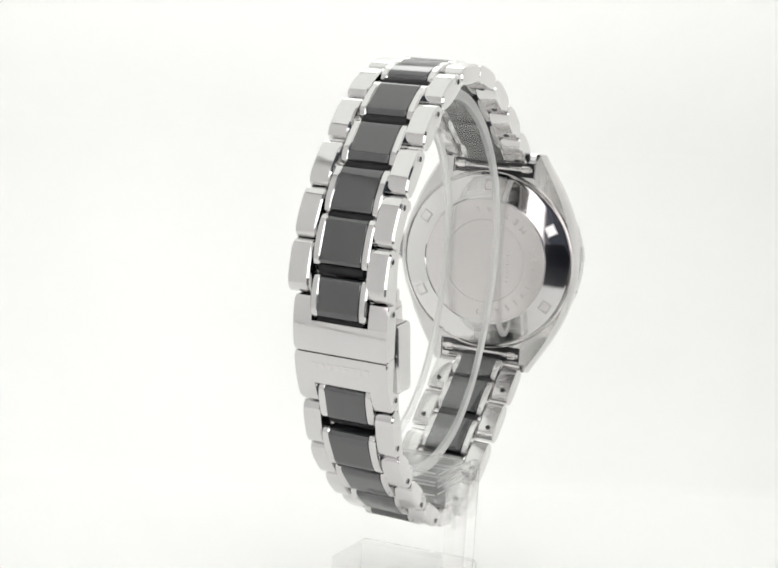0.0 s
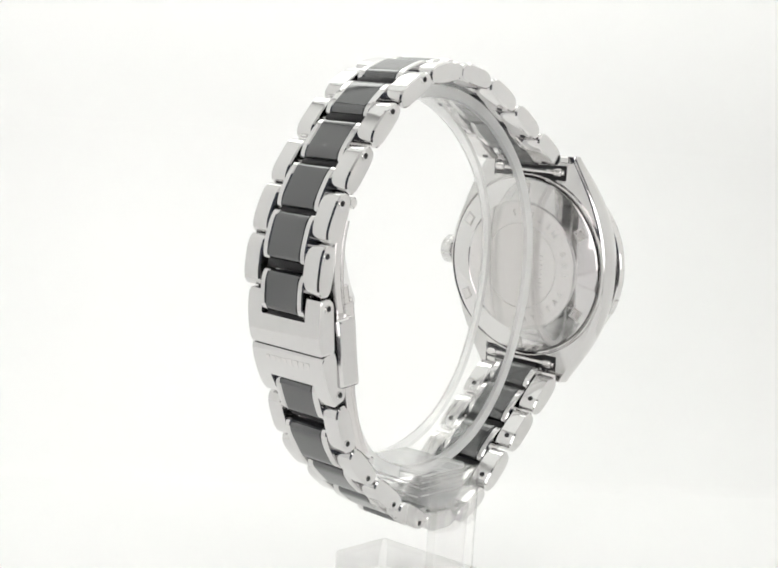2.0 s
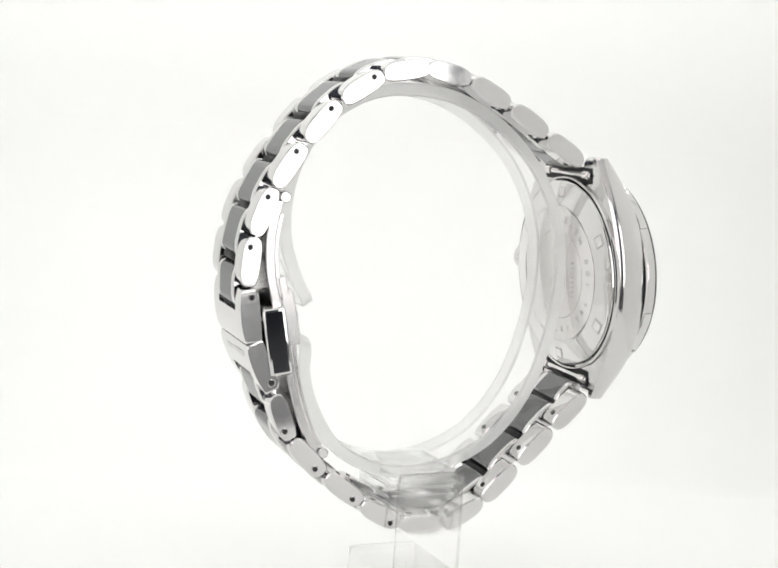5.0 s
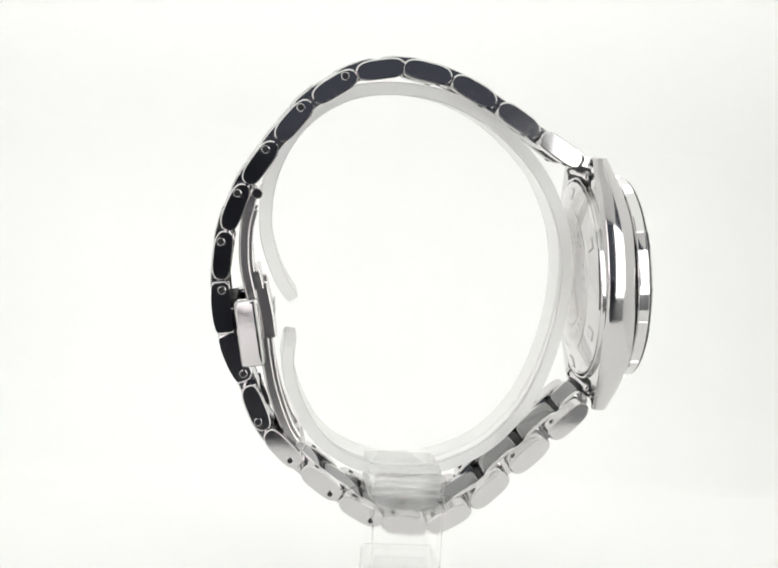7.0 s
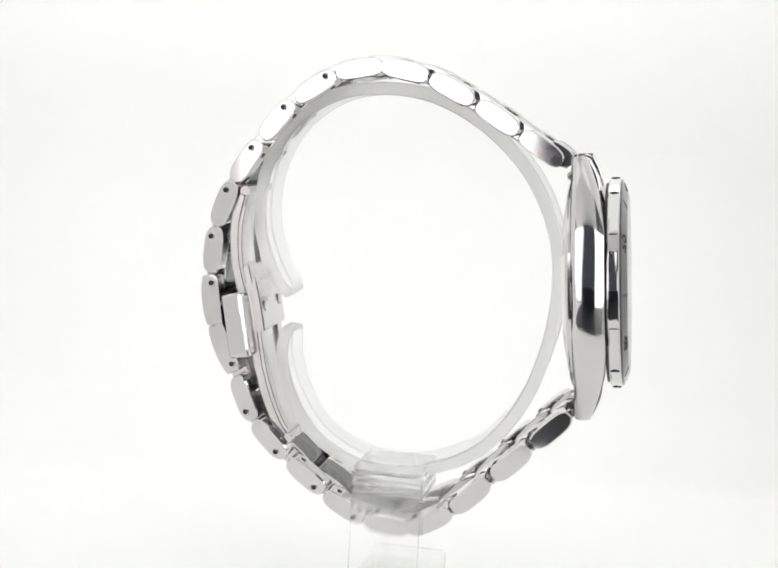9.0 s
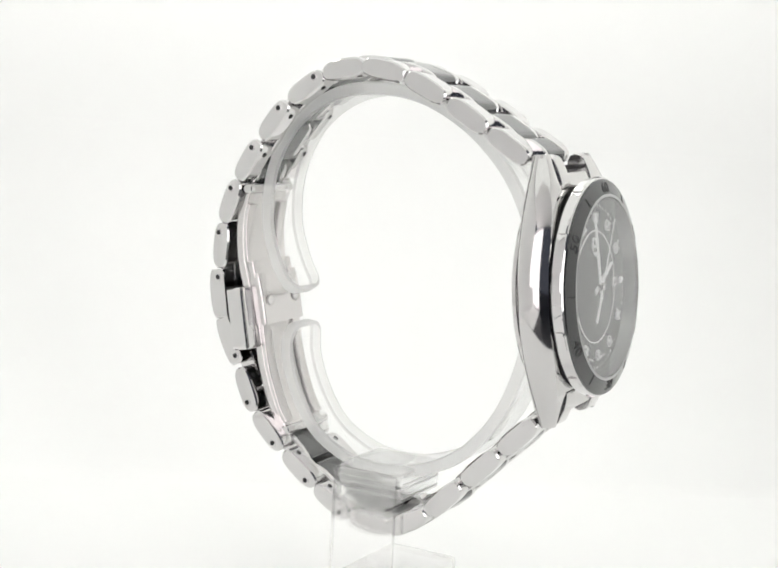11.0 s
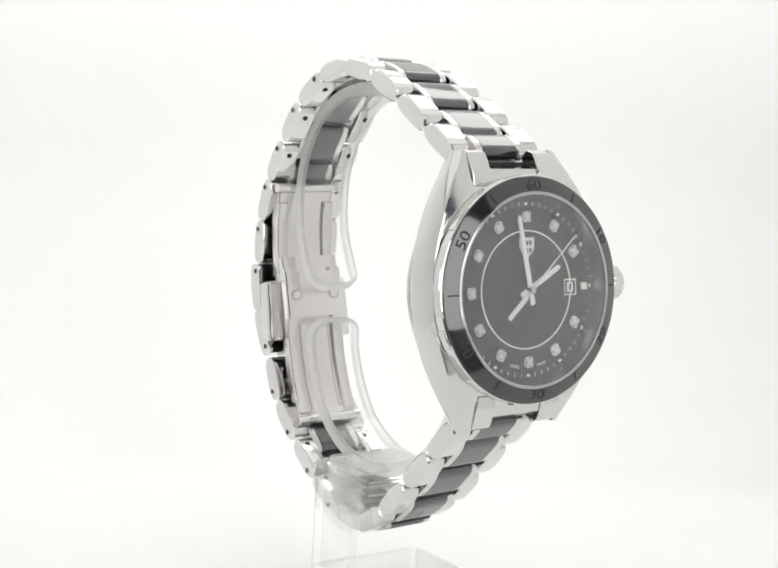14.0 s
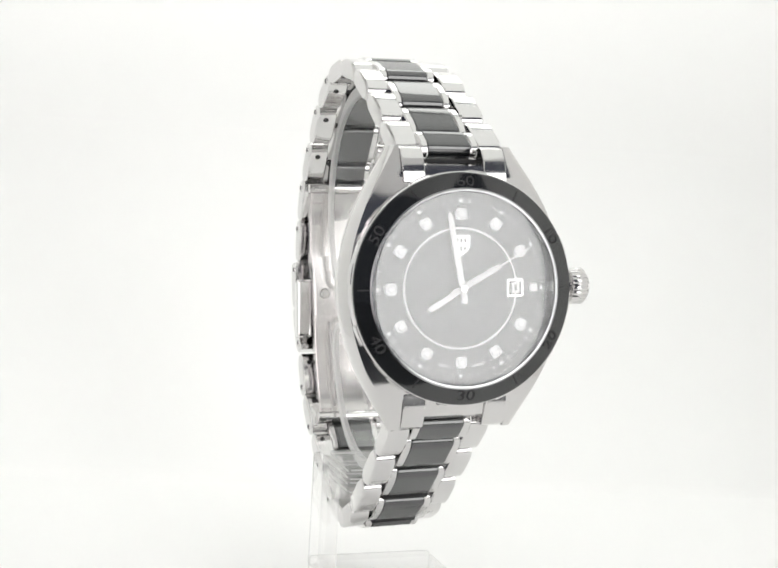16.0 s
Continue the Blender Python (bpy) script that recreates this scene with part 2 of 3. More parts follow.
def tent():
    """A small white photo box: a sheet that sweeps up behind, two cloth walls and a ceiling, open in front, on a dark table."""
    path = [Vector(p) for p in ((SHEET_FRONT, 0.0), (0.0, 0.0), (68.0, 0.0), (71.0, 0.2), (73.5, 1.1))]
    for i in range(0, 11):
        a = radians(28 + 62 * i / 10)
        path.append(Vector((BACK - 78 * (1 - math.sin(a)), 3.0 + 78 * (math.cos(radians(28)) - math.cos(a)))))
    path.append(Vector((BACK, TOP)))
    bm = bmesh.new()
    askew = lambda p: 0.12 * max(0.0, 1 - p.y / 60) if p.x > 60 else 0.0
    lower = [[bm.verts.new((x, p.x - 4 * (askew(p) > 0) * max(0.0, 1 - p.y / 60) + askew(p) * x, p.y)) for x in (WEST, EAST)] for p in path]
    for a, b in zip(lower, lower[1:]):
        bm.faces.new((a[0], a[1], b[1], b[0]))
    geo = bmesh.ops.extrude_face_region(bm, geom=bm.faces[:])
    for v in geo["geom"]:
        if isinstance(v, bmesh.types.BMVert):
            v.co.z -= 1.0
            v.co.y += 1.0
    tagged(new("backdrop", finish(bm, "backdrop", SHEET, 60)), "seamless white paper sheet sweeping up behind the stand", "backdrop", kind="structure")
    for name, x, front in (("wall_west", WEST - 2.0, WEST_FRONT), ("wall_east", EAST + 2.0, EAST_FRONT)):
        tagged(new(name, finish(block(x - 2, x + 2, front, BACK + 2, 0, TOP), name, CLOTH)), "white cloth side wall of the photo box", "wall", kind="structure")
    tagged(new("ceiling", finish(block(WEST - 5, EAST + 5, -196, BACK + 2, TOP + 0.5, TOP + 4), "ceiling", CLOTH)), "white cloth ceiling of the photo box", "ceiling", kind="structure")
    # Unseen low cards, added to shape what the polished links reflect.
    for x, front in ((WEST - 2.0, WEST_FRONT), (EAST + 2.0, EAST_FRONT)):
        tagged(new("added_reflector", finish(block(x - 1.5, x + 1.5, -204 if x < 0 else -100, front - 0.5, 0, 44 if x < 0 else 38), "added_reflector", CLOTH)), "unseen low white card added at the open front to lighten reflections", "card", "cards at the open front")
    # Another added card, out of view, that lightens the clasp's reflection.
    tagged(new("added_reflector", finish(block(-200, -40, -211, SHEET_FRONT - 3, -1.5, -0.5), "added_reflector", CLOTH)), "unseen white card added flat on the dark table to lighten reflections", "card", "cards at the open front")
    tagged(new("floor", finish(block(-900, 900, -900, 600, -30, -1.5), "floor", TABLE)), "dark table top under the photo box", "table", kind="structure")


def led_panel(m, w, d, mat, label):
    """A flat lamp, its face towards -z."""
    panel = new("led_panel")
    panel.matrix_basis = m
    part("frame", block(-w / 2 - 1, w / 2 + 1, -d / 2 - 1, d / 2 + 1, 2, 8, 0.5), CASING, panel, "plain grey casing")
    part("diffuser", block(-w / 2, w / 2, -d / 2, d / 2, 0, 1.9), mat, panel, "glowing white diffuser")
    return tagged(panel, label, "light")


tent()
led_panel(mm(-4, -14, TOP - 9), 186, 150, LED_TOP, "broad white led panel under the ceiling")
# Unseen strip, added to brighten the backdrop from above.
led_panel(mm(-4, 88, TOP - 9), 186, 44, FILL_REAR, "unseen fill strip added under the rear ceiling to brighten the backdrop")
led_panel(mm(161, -214, 106, 90), 140, 206, LED_RIGHT, "upright white led panel in front of the photo box")
led_panel(mm(-118.5, -214, 106, 90), 154, 206, LED_LEFT, "upright white led panel in front of the photo box")

# ---- the wristwatch ----
# Joints between the links on the outside of the closed bracelet, in x and z, from the upper lugs round to the lower ones.
JOINTS = [Vector(p) for p in ((23.9, 57.3), (17.6, 61.1), (11.1, 65.0), (4.0, 68.5), (-3.3, 69.8), (-10.3, 68.4), (-16.9, 63.6), (-21.7, 57.5),
          (-25.8, 51.0), (-28.4, 44.1), (-28.9, 36.4), (-27.8, 28.7), (-24.3, 21.4), (-20.8, 14.6), (-15.1, 9.1), (-9.0, 4.6),
          (-2.7, 1.2), (5.0, 1.0), (11.1, 4.7), (16.7, 9.9), (22.1, 15.4), (27.2, 20.5))]
SEAM = 11
MIDDLE = Vector((2.0, 36.0))
for k, j in enumerate(JOINTS):
    grow = 0.4 if k < 6 else 0.6 if k < 9 else 0.5 if k < 13 else 1.0 if k < 17 else 1.3 if k < 19 else 0.9
    JOINTS[k] = j + (j - MIDDLE).normalized() * grow


def barrel(half, up, down, n=13, pw=2.6, pd=4.5):
    """The side outline of a link: domed outside, flatter inside, rounded ends."""
    pts = []
    for k in range(2 * n):
        a = math.pi * k / (2 * n)
        c, s = math.cos(a), math.sin(a)
        pts.append((half * math.copysign(abs(c) ** (2 / pd), c), up * s ** (2 / pw)))
    for k in range(2 * n):
        a = math.pi + math.pi * k / (2 * n)
        c, s = math.cos(a), math.sin(a)
        pts.append((half * math.copysign(abs(c) ** (2 / pd), c), -down * abs(s) ** (2 / pd)))
    return pts


def frame_at(p, d, sink):
    """Pose on the bracelet: x along it, z outwards."""
    nrm = Vector((d.y, -d.x))
    if nrm.dot(p - Vector((2.0, 36.0))) < 0:
        nrm = -nrm
    p = p - nrm * sink
    x = Vector((nrm.y, 0, -nrm.x))
    y = Vector((0, 1, 0))
    z = Vector((nrm.x, 0, nrm.y))
    rot = Matrix((x, y, z)).transposed().to_4x4()
    return Matrix.Translation((p.x * MM, 0, p.y * MM)) @ rot


def half_width(i):
    """The bracelet narrows from the lugs to the clasp."""
    return (7.7 if i < SEAM else 7.3) - 0.4 * min(1, min(i, 21 - i) / 6)


watch = new("wristwatch")
tagged(watch, "steel and black ceramic bracelet watch with a diamond-marked black dial", "watch")

CORE = 4.15
link_mesh = finish(prism(barrel(3.62, 1.5, 1.42, pw=2.2, pd=3.3), 0, 2.95, 0.21, 1), "outer_link", STEEL, 24)
core_side = finish(prism(barrel(3.62, 1.42, 1.35, pw=2.3, pd=3.0), -0.56, 0.56, 0.18, 1), "steel_edge", STEEL, 24)
core_mesh = finish(prism(barrel(3.4, 1.32, 1.3, pw=2.2, pd=6), -3.0, 3.0, 0.08), "ceramic_insert", CERAMIC)
# Bar between centre links, coloured black for the shade in the gap.
bar_mesh = finish(prism([(0.75 * math.cos(radians(a)), 0.75 * math.sin(radians(a))) for a in range(0, 360, 30)], -3.3, 3.3), "gap_shade_bar", GAP_SHADE_AND_PRINT)
pin_rim = finish(prism([(0.6 * math.cos(radians(a)), 0.6 * math.sin(radians(a))) for a in range(0, 360, 20)], -0.1, 0.1, 0.09, 2), "pin", STEEL)
# Black disc on the surface, painted for the darkness inside a pin hole.
pin_dot = finish(prism([(0.4 * math.cos(radians(a)), 0.4 * math.sin(radians(a))) for a in range(0, 360, 20)], -0.1, 0.1), "pin_hole_shade", GAP_SHADE_AND_PRINT)


def shift_at(i):
    """The bracelet sits a little off the middle of the case, more so in its upper half."""
    return 0.95 if i < 9.5 else 0.5 if i < SEAM else 0.0 if i < 16.5 else -0.65


def bracelet():
    for i in range(21):
        if i in (SEAM - 1, SEAM):
            continue
        a, b = JOINTS[i], JOINTS[i + 1]
        slack = -2.2 if i >= 15 else 0.0  # the lower links hang slightly twisted
        m = mm(0, shift_at(i), 0) @ frame_at((a + b) / 2, (b - a).normalized(), 1.45) @ pose(0, 0, 0, slack)
        hw = half_width(i + 0.5)
        for side in (-1, 1):
            stretch = (hw - CORE) / 2.95
            at = m @ mm(0, CORE if side > 0 else -hw, 0) @ Matrix.Diagonal((1, stretch, 1, 1))
            ob = part("outer_link", link_mesh, None, watch, "polished steel outer link", at)
            if 5 <= i <= 15:
                toward = 2.0 if i < SEAM else -2.0
                sx = -1 if (m.to_3x3() @ Vector((1, 0, 0))).dot(Vector((a.x - b.x, 0, a.y - b.y))) < 0 else 1
                y = 2.95 if side > 0 else 0.0
                pin = part("pin", pin_rim, None, ob, "small round bracelet pin", mm(toward * sx, y, 0.5))
                part("pin_hole_shade", pin_dot, None, pin, "", mm(0.06, 0.02 * side, -0.05))
            part("pin_hole_shade", pin_dot, None, ob, "", mm(1.9, 1.3, -1.34, 90))
    for i in range(22):
        if i == SEAM:
            continue
        a, b = JOINTS[max(i - 1, 0)], JOINTS[min(i + 1, 21)]
        spot = JOINTS[i] + {0: 0.19, 21: 0.19}.get(i, 0) * (JOINTS[1] - JOINTS[0] if i == 0 else JOINTS[20] - JOINTS[21])
        m = mm(0, shift_at(i) * 0.7, 0) @ frame_at(spot, (b - a).normalized(), 0.95 if i == 0 else 1.42)
        m = m @ Matrix.Diagonal((0.64 if i in (0, 21) else 0.86 if abs(i - SEAM) == 1 else 1, 1, 1, 1))  # the end ones are shorter
        core = part("ceramic_insert", core_mesh, None, watch, "glossy black ceramic centre link", m)
        for y in (-3.57, 3.57):
            part("steel_edge", core_side, None, core, "polished steel edge", mm(0, y, 0))
        for x in (-3.75,):
            part("gap_shade_bar", bar_mesh, None, core, "", mm(x, 0, -0.2))


def clasp():
    for k, (i, j) in enumerate(((SEAM - 1, SEAM), (SEAM, SEAM + 1))):
        a, b = JOINTS[i], JOINTS[j]
        m = frame_at((a + b) / 2, (b - a).normalized(), 1.45)
        sx = 1 if (m.to_3x3() @ Vector((1, 0, 0))).dot(Vector((a.x - b.x, 0, a.y - b.y))) > 0 else -1
        outer = -sx if k == 0 else sx  # x direction towards the seam
        # A cover with a notch for the centre link at the end away from the seam.
        e, half = -outer, 3.85
        hw = 6.95
        xs = sorted({-half + 2 * half * q / 14 for q in range(15)} | {e * (half - 3.2)})
        high = [(x, 1.5 - 0.5 * (abs(x) / half) ** 2.4) for x in xs]
        low = [(x, -1.3 + (0.5 if x * e > half - 0.3 else 0.0)) for x in reversed(xs)]
        outline = high + low
        n = len(outline)
        bm = bmesh.new()
        cols = [[bm.verts.new((x, y, z)) for x, z in outline] for y in (-hw, -4.2, 4.2, hw)]
        in_notch = lambda q: outline[q][0] * e > half - 3.2 - 1e-6
        for c in range(3):
            for q in range(n):
                r = (q + 1) % n
                if c == 1 and in_notch(q) and in_notch(r):
                    continue
                bm.faces.new((cols[c][q], cols[c][r], cols[c + 1][r], cols[c + 1][q]))
        gap = [q for q in range(n) if in_notch(q)]
        # Walls of the notch.
        edge = [q for q in range(n) if abs(outline[q][0] - e * (half - 3.2)) < 1e-6]
        bm.faces.new((cols[1][edge[0]], cols[1][edge[1]], cols[2][edge[1]], cols[2][edge[0]]))
        hi = [q for q in gap if q < len(high)]
        lo = [q for q in gap if q >= len(high)]
        for c in (1, 2):
            bm.faces.new([cols[c][q] for q in (hi + lo if e > 0 else lo + hi)])
        caps = [bm.faces.new(cols[0]), bm.faces.new(cols[3])]
        rim = [ed for f in caps for ed in f.edges]
        bmesh.ops.bevel(bm, geom=rim, offset=0.3, segments=3, affect="EDGES", profile=0.5)
        cover = part("clasp_cover", bm, STEEL, watch, "polished steel folding clasp cover", m)
        for side in (-1, 1):
            pin = part("pin", pin_rim, None, cover, "", mm(e * 2.6, side * hw, -0.2))
            part("pin_hole_shade", pin_dot, None, pin, "", mm(0.06, side * 0.02, -0.05))
        if k == 1:
            # Worn engraving across the cover: plain bars.
            for q in range(8):
                tall = 0.5 if q in (0, 1, 2, 3) else 0.38
                part("engraved_stroke", block(-tall, tall, -0.34, 0.34, -0.02, 0.02), SATIN, cover, "", mm(outer * 2.2, -3.9 + q * 1.12, 1.37, 0, outer * 6, 0))
    top = smooth_path([(-23.9, 48.8), (-24.7, 44.2), (-24.5, 39.1), (-23.4, 34.6), (-22.0, 30.6)])
    part("clasp_blade", band(top, -5.3, 5.3, 1.5, 0.25), SATIN, watch, "curved brushed steel upper clasp blade")
    low = smooth_path([(-22.9, 38.0), (-21.7, 33.0), (-21.0, 27.0), (-19.6, 20.8), (-17.4, 15.2), (-15.2, 11.8)])
    part("clasp_blade", band(low, -5.3, 5.3, 1.5, 0.25), SATIN, watch, "curved brushed steel lower clasp blade")
    for path, label in ((top, "upper"), (low, "lower")):
        inner = [q + (MIDDLE - q).normalized() * 0.95 for q in path[2:-2]]
        for y0, y1 in ((-5.3, -3.3), (3.3, 5.3)):
            part("blade_rail", band(inner, y0, y1, 0.7, 0.15), SATIN, watch, "raised steel rail of the clasp blade")
    # Duller strips on the blade, toned for the shade in its grooves.
    groove = [q + (MIDDLE - q).normalized() * 0.7 for q in low[12:-3]]
    for y0, y1 in ((-2.9, -2.5), (2.5, 2.9)):
        part("blade_groove_shade", band(groove, y0, y1, 0.24, 0.02), ETCHED, watch, "matt strip toned for the shade of a groove along the clasp blade")
    plate = smooth_path([(-21.9, 35.6), (-21.0, 32.0), (-20.3, 28.4)])
    bridge = part("clasp_plate", band(plate, -5.4, 5.4, 2.1, 0.3), SATIN, watch, "steel plate of the folding clasp with two rivets")
    for y in (-3.6, 3.6):
        part("rivet_seat", prism([(0.92 * math.cos(radians(a)), 0.92 * math.sin(radians(a))) for a in range(0, 360, 20)], -0.1, 0.06), ETCHED, bridge, "", mm(-19.84, y, 32.2, 0, 0, 0) @ pose(0, 0, 0, 0, 14, 90))
        part("rivet", prism([(0.75 * math.cos(radians(a)), 0.75 * math.sin(radians(a))) for a in range(0, 360, 20)], -0.12, 0.12, 0.06), STEEL, bridge, "", mm(-19.84, y, 32.2, 0, 0, 0) @ pose(0, 0, 0, 0, 14, 90))
    for x, z in ((-23.2, 49.4), (-15.0, 12.4)):
        part("hinge_pin", finish(prism([(0.8 * math.cos(radians(a)), 0.8 * math.sin(radians(a))) for a in range(0, 360, 24)], -5.9, 5.9, 0.15), "hinge_pin", STEEL), None, watch, "", mm(x, 0, z))
    # Solid black filler: the slot's shade is put into its colour.
    part("clasp_slot_shade", block(-0.9, 0.9, -5.6, 5.6, -4.6, 4.6, 0.1), GAP_SHADE_AND_PRINT, watch, "black block painted for the shade inside the clasp slot", mm(-25.3, 0, 29.2, 0, -11, 0))
    for z in (26.0, 32.2):
        part("slot_pin", finish(prism([(0.42 * math.cos(radians(a)), 0.42 * math.sin(radians(a))) for a in range(0, 360, 24)], -6.2, 6.2, 0.1), "slot_pin", STEEL), None, watch, "", mm(-25.4 - (z - 29.2) * 0.19, 0, z))
    for side in (-1, 1):
        bm = block(-1.7, 1.7, -1.3, 1.3, -4.9, 4.9, 0.55, 3)
        part("push_button", bm, STEEL, watch, "bevelled steel clasp release button", mm(-23.3, side * 6.3, 29.2, 0, -11, side * 9))


bracelet()
clasp()

# ---- the case, in its own space: x towards the wearer's eye, z to twelve o'clock ----
CASE = mm(31.6, 0, 39.3, 0, -5, 0)


def spread_at(w):
    """Half the case's width at a height."""
    t = min(1.0, abs(w) / 18.6)
    return 8.7 + 6.8 * (1 - t ** 2.1) ** 1.15


def guard_at(w):
    """What the crown's shoulders add on its side."""
    return 1.0 * max(0.0, 1 - abs(w) / 8.5)


def front_at(w):
    t = min(1, max(0, (abs(w) - 7.0) / 11.6))
    return -0.75 - 2.5 * t ** 1.9


def flank(w):
    """The rounded side of the case at a height: points from the back edge to the front edge."""
    v, f, b = spread_at(w), front_at(w), -5.4
    h = f - b
    out = [(b, v - 0.75), (b + 0.12, v - 0.6), (b + 0.62, v - 0.12)]
    for k in range(13):
        t = k / 12
        dip = 0.08 * ((0.3 - t) / 0.3) ** 2 if t < 0.3 else 0.7 * ((t - 0.3) / 0.7) ** 2.2
        out.append((b + 0.75 + (h - 0.85) * t, v - dip))
    out += [(f, v - 0.95)]
    return out


def loft(bm, sections):
    rings = [[bm.verts.new(c) for c in sec] for sec in sections]
    k = len(rings[0])
    for p, q in zip(rings, rings[1:]):
        for j in range(k):
            bm.faces.new((p[j], p[(j + 1) % k], q[(j + 1) % k], q[j]))
    bm.faces.new(rings[0])
    bm.faces.new(rings[-1][::-1])


SHOULDER = 14.4


def case_body():
    bm = bmesh.new()
    body = []
    for i in range(101):
        w = -SHOULDER + 2 * SHOULDER * i / 100
        half = flank(w)
        body.append([(u, -q, w) for u, q in half] + [(u, q + guard_at(w), w) for u, q in reversed(half)])
    loft(bm, body)
    return finish(bm, "case", CASE_STEEL, 33)


def lug(s, side):
    bm = bmesh.new()
    rings = []
    for i in range(19):
        w = SHOULDER + (18.6 - SHOULDER) * i / 18
        half = flank(w)
        rings.append([(u, side * q, s * w) for u, q in half] + [(half[-1][0], side * 7.3, s * w), (-5.4, side * 7.3, s * w)])
    loft(bm, rings)
    return finish(bm, "lug", CASE_STEEL, 33)


case = part("case", case_body(), STEEL, watch, "polished steel watch case with sloping lugs", CASE)


def round_outline(r, step=24):
    return [(r * math.cos(radians(a)), r * math.sin(radians(a))) for a in range(0, 360, step)]


def back_writing(word, start, r, size):
    """Engraved letters that follow the rim of the case back, read from behind, heads to the middle."""
    for k, ch in enumerate(word):
        if ch != " ":
            at = pose(0, 0, 0, start - k * 11.5) @ mm(-6.87, 0, r) @ pose(0, 0, 0, 180) @ pose(0, 0, 0, 0, 0, 180)
            part("back_letter", lettering(ch, size, 0.015, ETCHED, "back_letter"), None, case, "", at)


def case_parts():
    for s in (-1, 1):
        # End pieces between the lugs, either side of the centre link, and a low bar between them.
        for side in (-1, 1):
            part("lug", lug(s, side), None, case, "sloping polished lug")
        prof = [(-5.2, 13.8), (-5.2, 17.6), (-4.8, 18.3), (-4.1, 18.6), (-3.4, 18.4)] + [(front_at(w) + 0.07 + 0.3 * math.sin(math.pi * (w - 13.4) / 5.2), w) for w in (18.2, 17.8, 17.4, 17.0, 16.6, 16.2, 15.8, 15.4, 15.0, 14.6, 14.2, 13.8)]
        prof = [(u, s * w) for u, w in prof]
        for side in (-1, 1):
            part("end_piece", prism(prof, min(side * 4.15, side * 7.25), max(side * 4.15, side * 7.25), 0.12, 2), CASE_STEEL, case, "polished steel end piece between the lugs")
        cut = 0.8 if s > 0 else 0.0
        low = [(-5.0, 13.8), (-5.0, 17.0 - cut), (-4.3, 17.3 - cut), (-3.4, 17.2 - cut)] + [(front_at(w) + 0.07, w) for w in (16.8 - cut, 15.8 - cut / 2, 15.2, 14.6, 13.8)]
        part("end_bar", prism([(u, s * w) for u, w in low], -4.13, 4.13, 0.05), CASE_STEEL, case, "low steel bar beside the centre link")
        # Black block painted for the shade in the gap between the lugs.
        part("lug_gap_shade", block(-5.3, -4.9, -7.0, 7.0, min(s * 14.6, s * 17.0), max(s * 14.6, s * 17.0)), GAP_SHADE_AND_PRINT, case)
        bar = part("spring_bar", prism(round_outline(0.42), -6.9, 6.9, 0.1), STEEL, case, "thin steel spring bar", mm(-5.5, 0, s * 15.9))
        for y in (-5.7, 5.7):
            part("spring_bar_collar", prism(round_outline(0.68), y - 0.75, y + 0.75, 0.12), SATIN, bar)
    # Ring coloured black to give the shaded gap between case and bezel.
    part("bezel_gap_shade", lathe([(14.5, -0.9), (14.5, -0.4), (13.0, -0.4), (13.0, -0.9)], 96, True), GAP_SHADE_AND_PRINT, case, "black ring painted for the shade in the gap under the bezel")
    part("bezel_rim", lathe([(13.2, -0.48), (14.95, -0.48), (15.12, -0.34), (15.14, -0.1), (15.06, 0.35), (15.14, 0.82), (15.12, 1.05), (14.98, 1.2), (13.2, 1.2)], 120, True), STEEL, case, "polished steel rotating bezel rim")
    for i in range(12):
        a = i * 30 + 3
        part("bezel_grip", lathe([(15.0, -0.32), (15.2, -0.28), (15.3, -0.16), (15.3, 0.88), (15.2, 1.0), (15.0, 1.05)], 6, True, a, a + 9.6), STEEL, case, "raised polished grip of the bezel")
    part("bezel_insert", lathe([(14.94, 1.16), (15.0, 1.3), (14.9, 1.46), (14.5, 1.62), (13.0, 2.12), (12.9, 2.0), (12.9, 1.16)], 120, True), BEZEL, case, "glossy black bezel ring with engraved numerals")
    slope = -math.degrees(math.atan2(0.5, 1.4))
    for k, word in enumerate(("60", "10", "20", "30", "40", "50")):
        turn = pose(0, 0, 0, -60 * k)
        if k in (2, 3, 4):
            up = pose(0, 0, 0, 180)
        else:
            up = Matrix()
        at = turn @ mm(1.885, 0, 13.75) @ pose(0, 0, 0, 0, slope, 0) @ up @ Matrix.Diagonal((1, 1.3, 1, 1))
        part("bezel_numeral", lettering(word, 2.0, 0.04, ENGRAVED, "bezel_numeral"), None, case, "dark grey engraved numeral", at)
        at = pose(0, 0, 0, -60 * k - 30) @ mm(1.875, 0, 13.75) @ pose(0, 0, 0, 0, slope, 0)
        part("bezel_tick", block(-0.05, 0.05, -0.09, 0.09, -0.72, 0.72), ENGRAVED, case, "", at)
    part("crystal_rim", lathe([(12.95, 1.7), (12.95, 2.16), (12.75, 2.25), (12.5, 2.2), (12.4, 1.9), (12.6, 1.6)], 96, True), REHAUT_LIGHT, case, "thin polished steel ring round the crystal")
    part("rehaut", lathe([(12.5, 1.9), (12.0, 0.25), (12.3, 0.2), (12.7, 1.7)], 96, True), REHAUT_LIGHT, case, "polished sloping ring inside the crystal")
    part("crystal", lathe([(0, 2.32), (6, 2.32), (11.5, 2.28), (12.42, 2.2), (12.42, 2.0), (0, 2.05)], 96), CRYSTAL, case, "clear flat sapphire crystal")
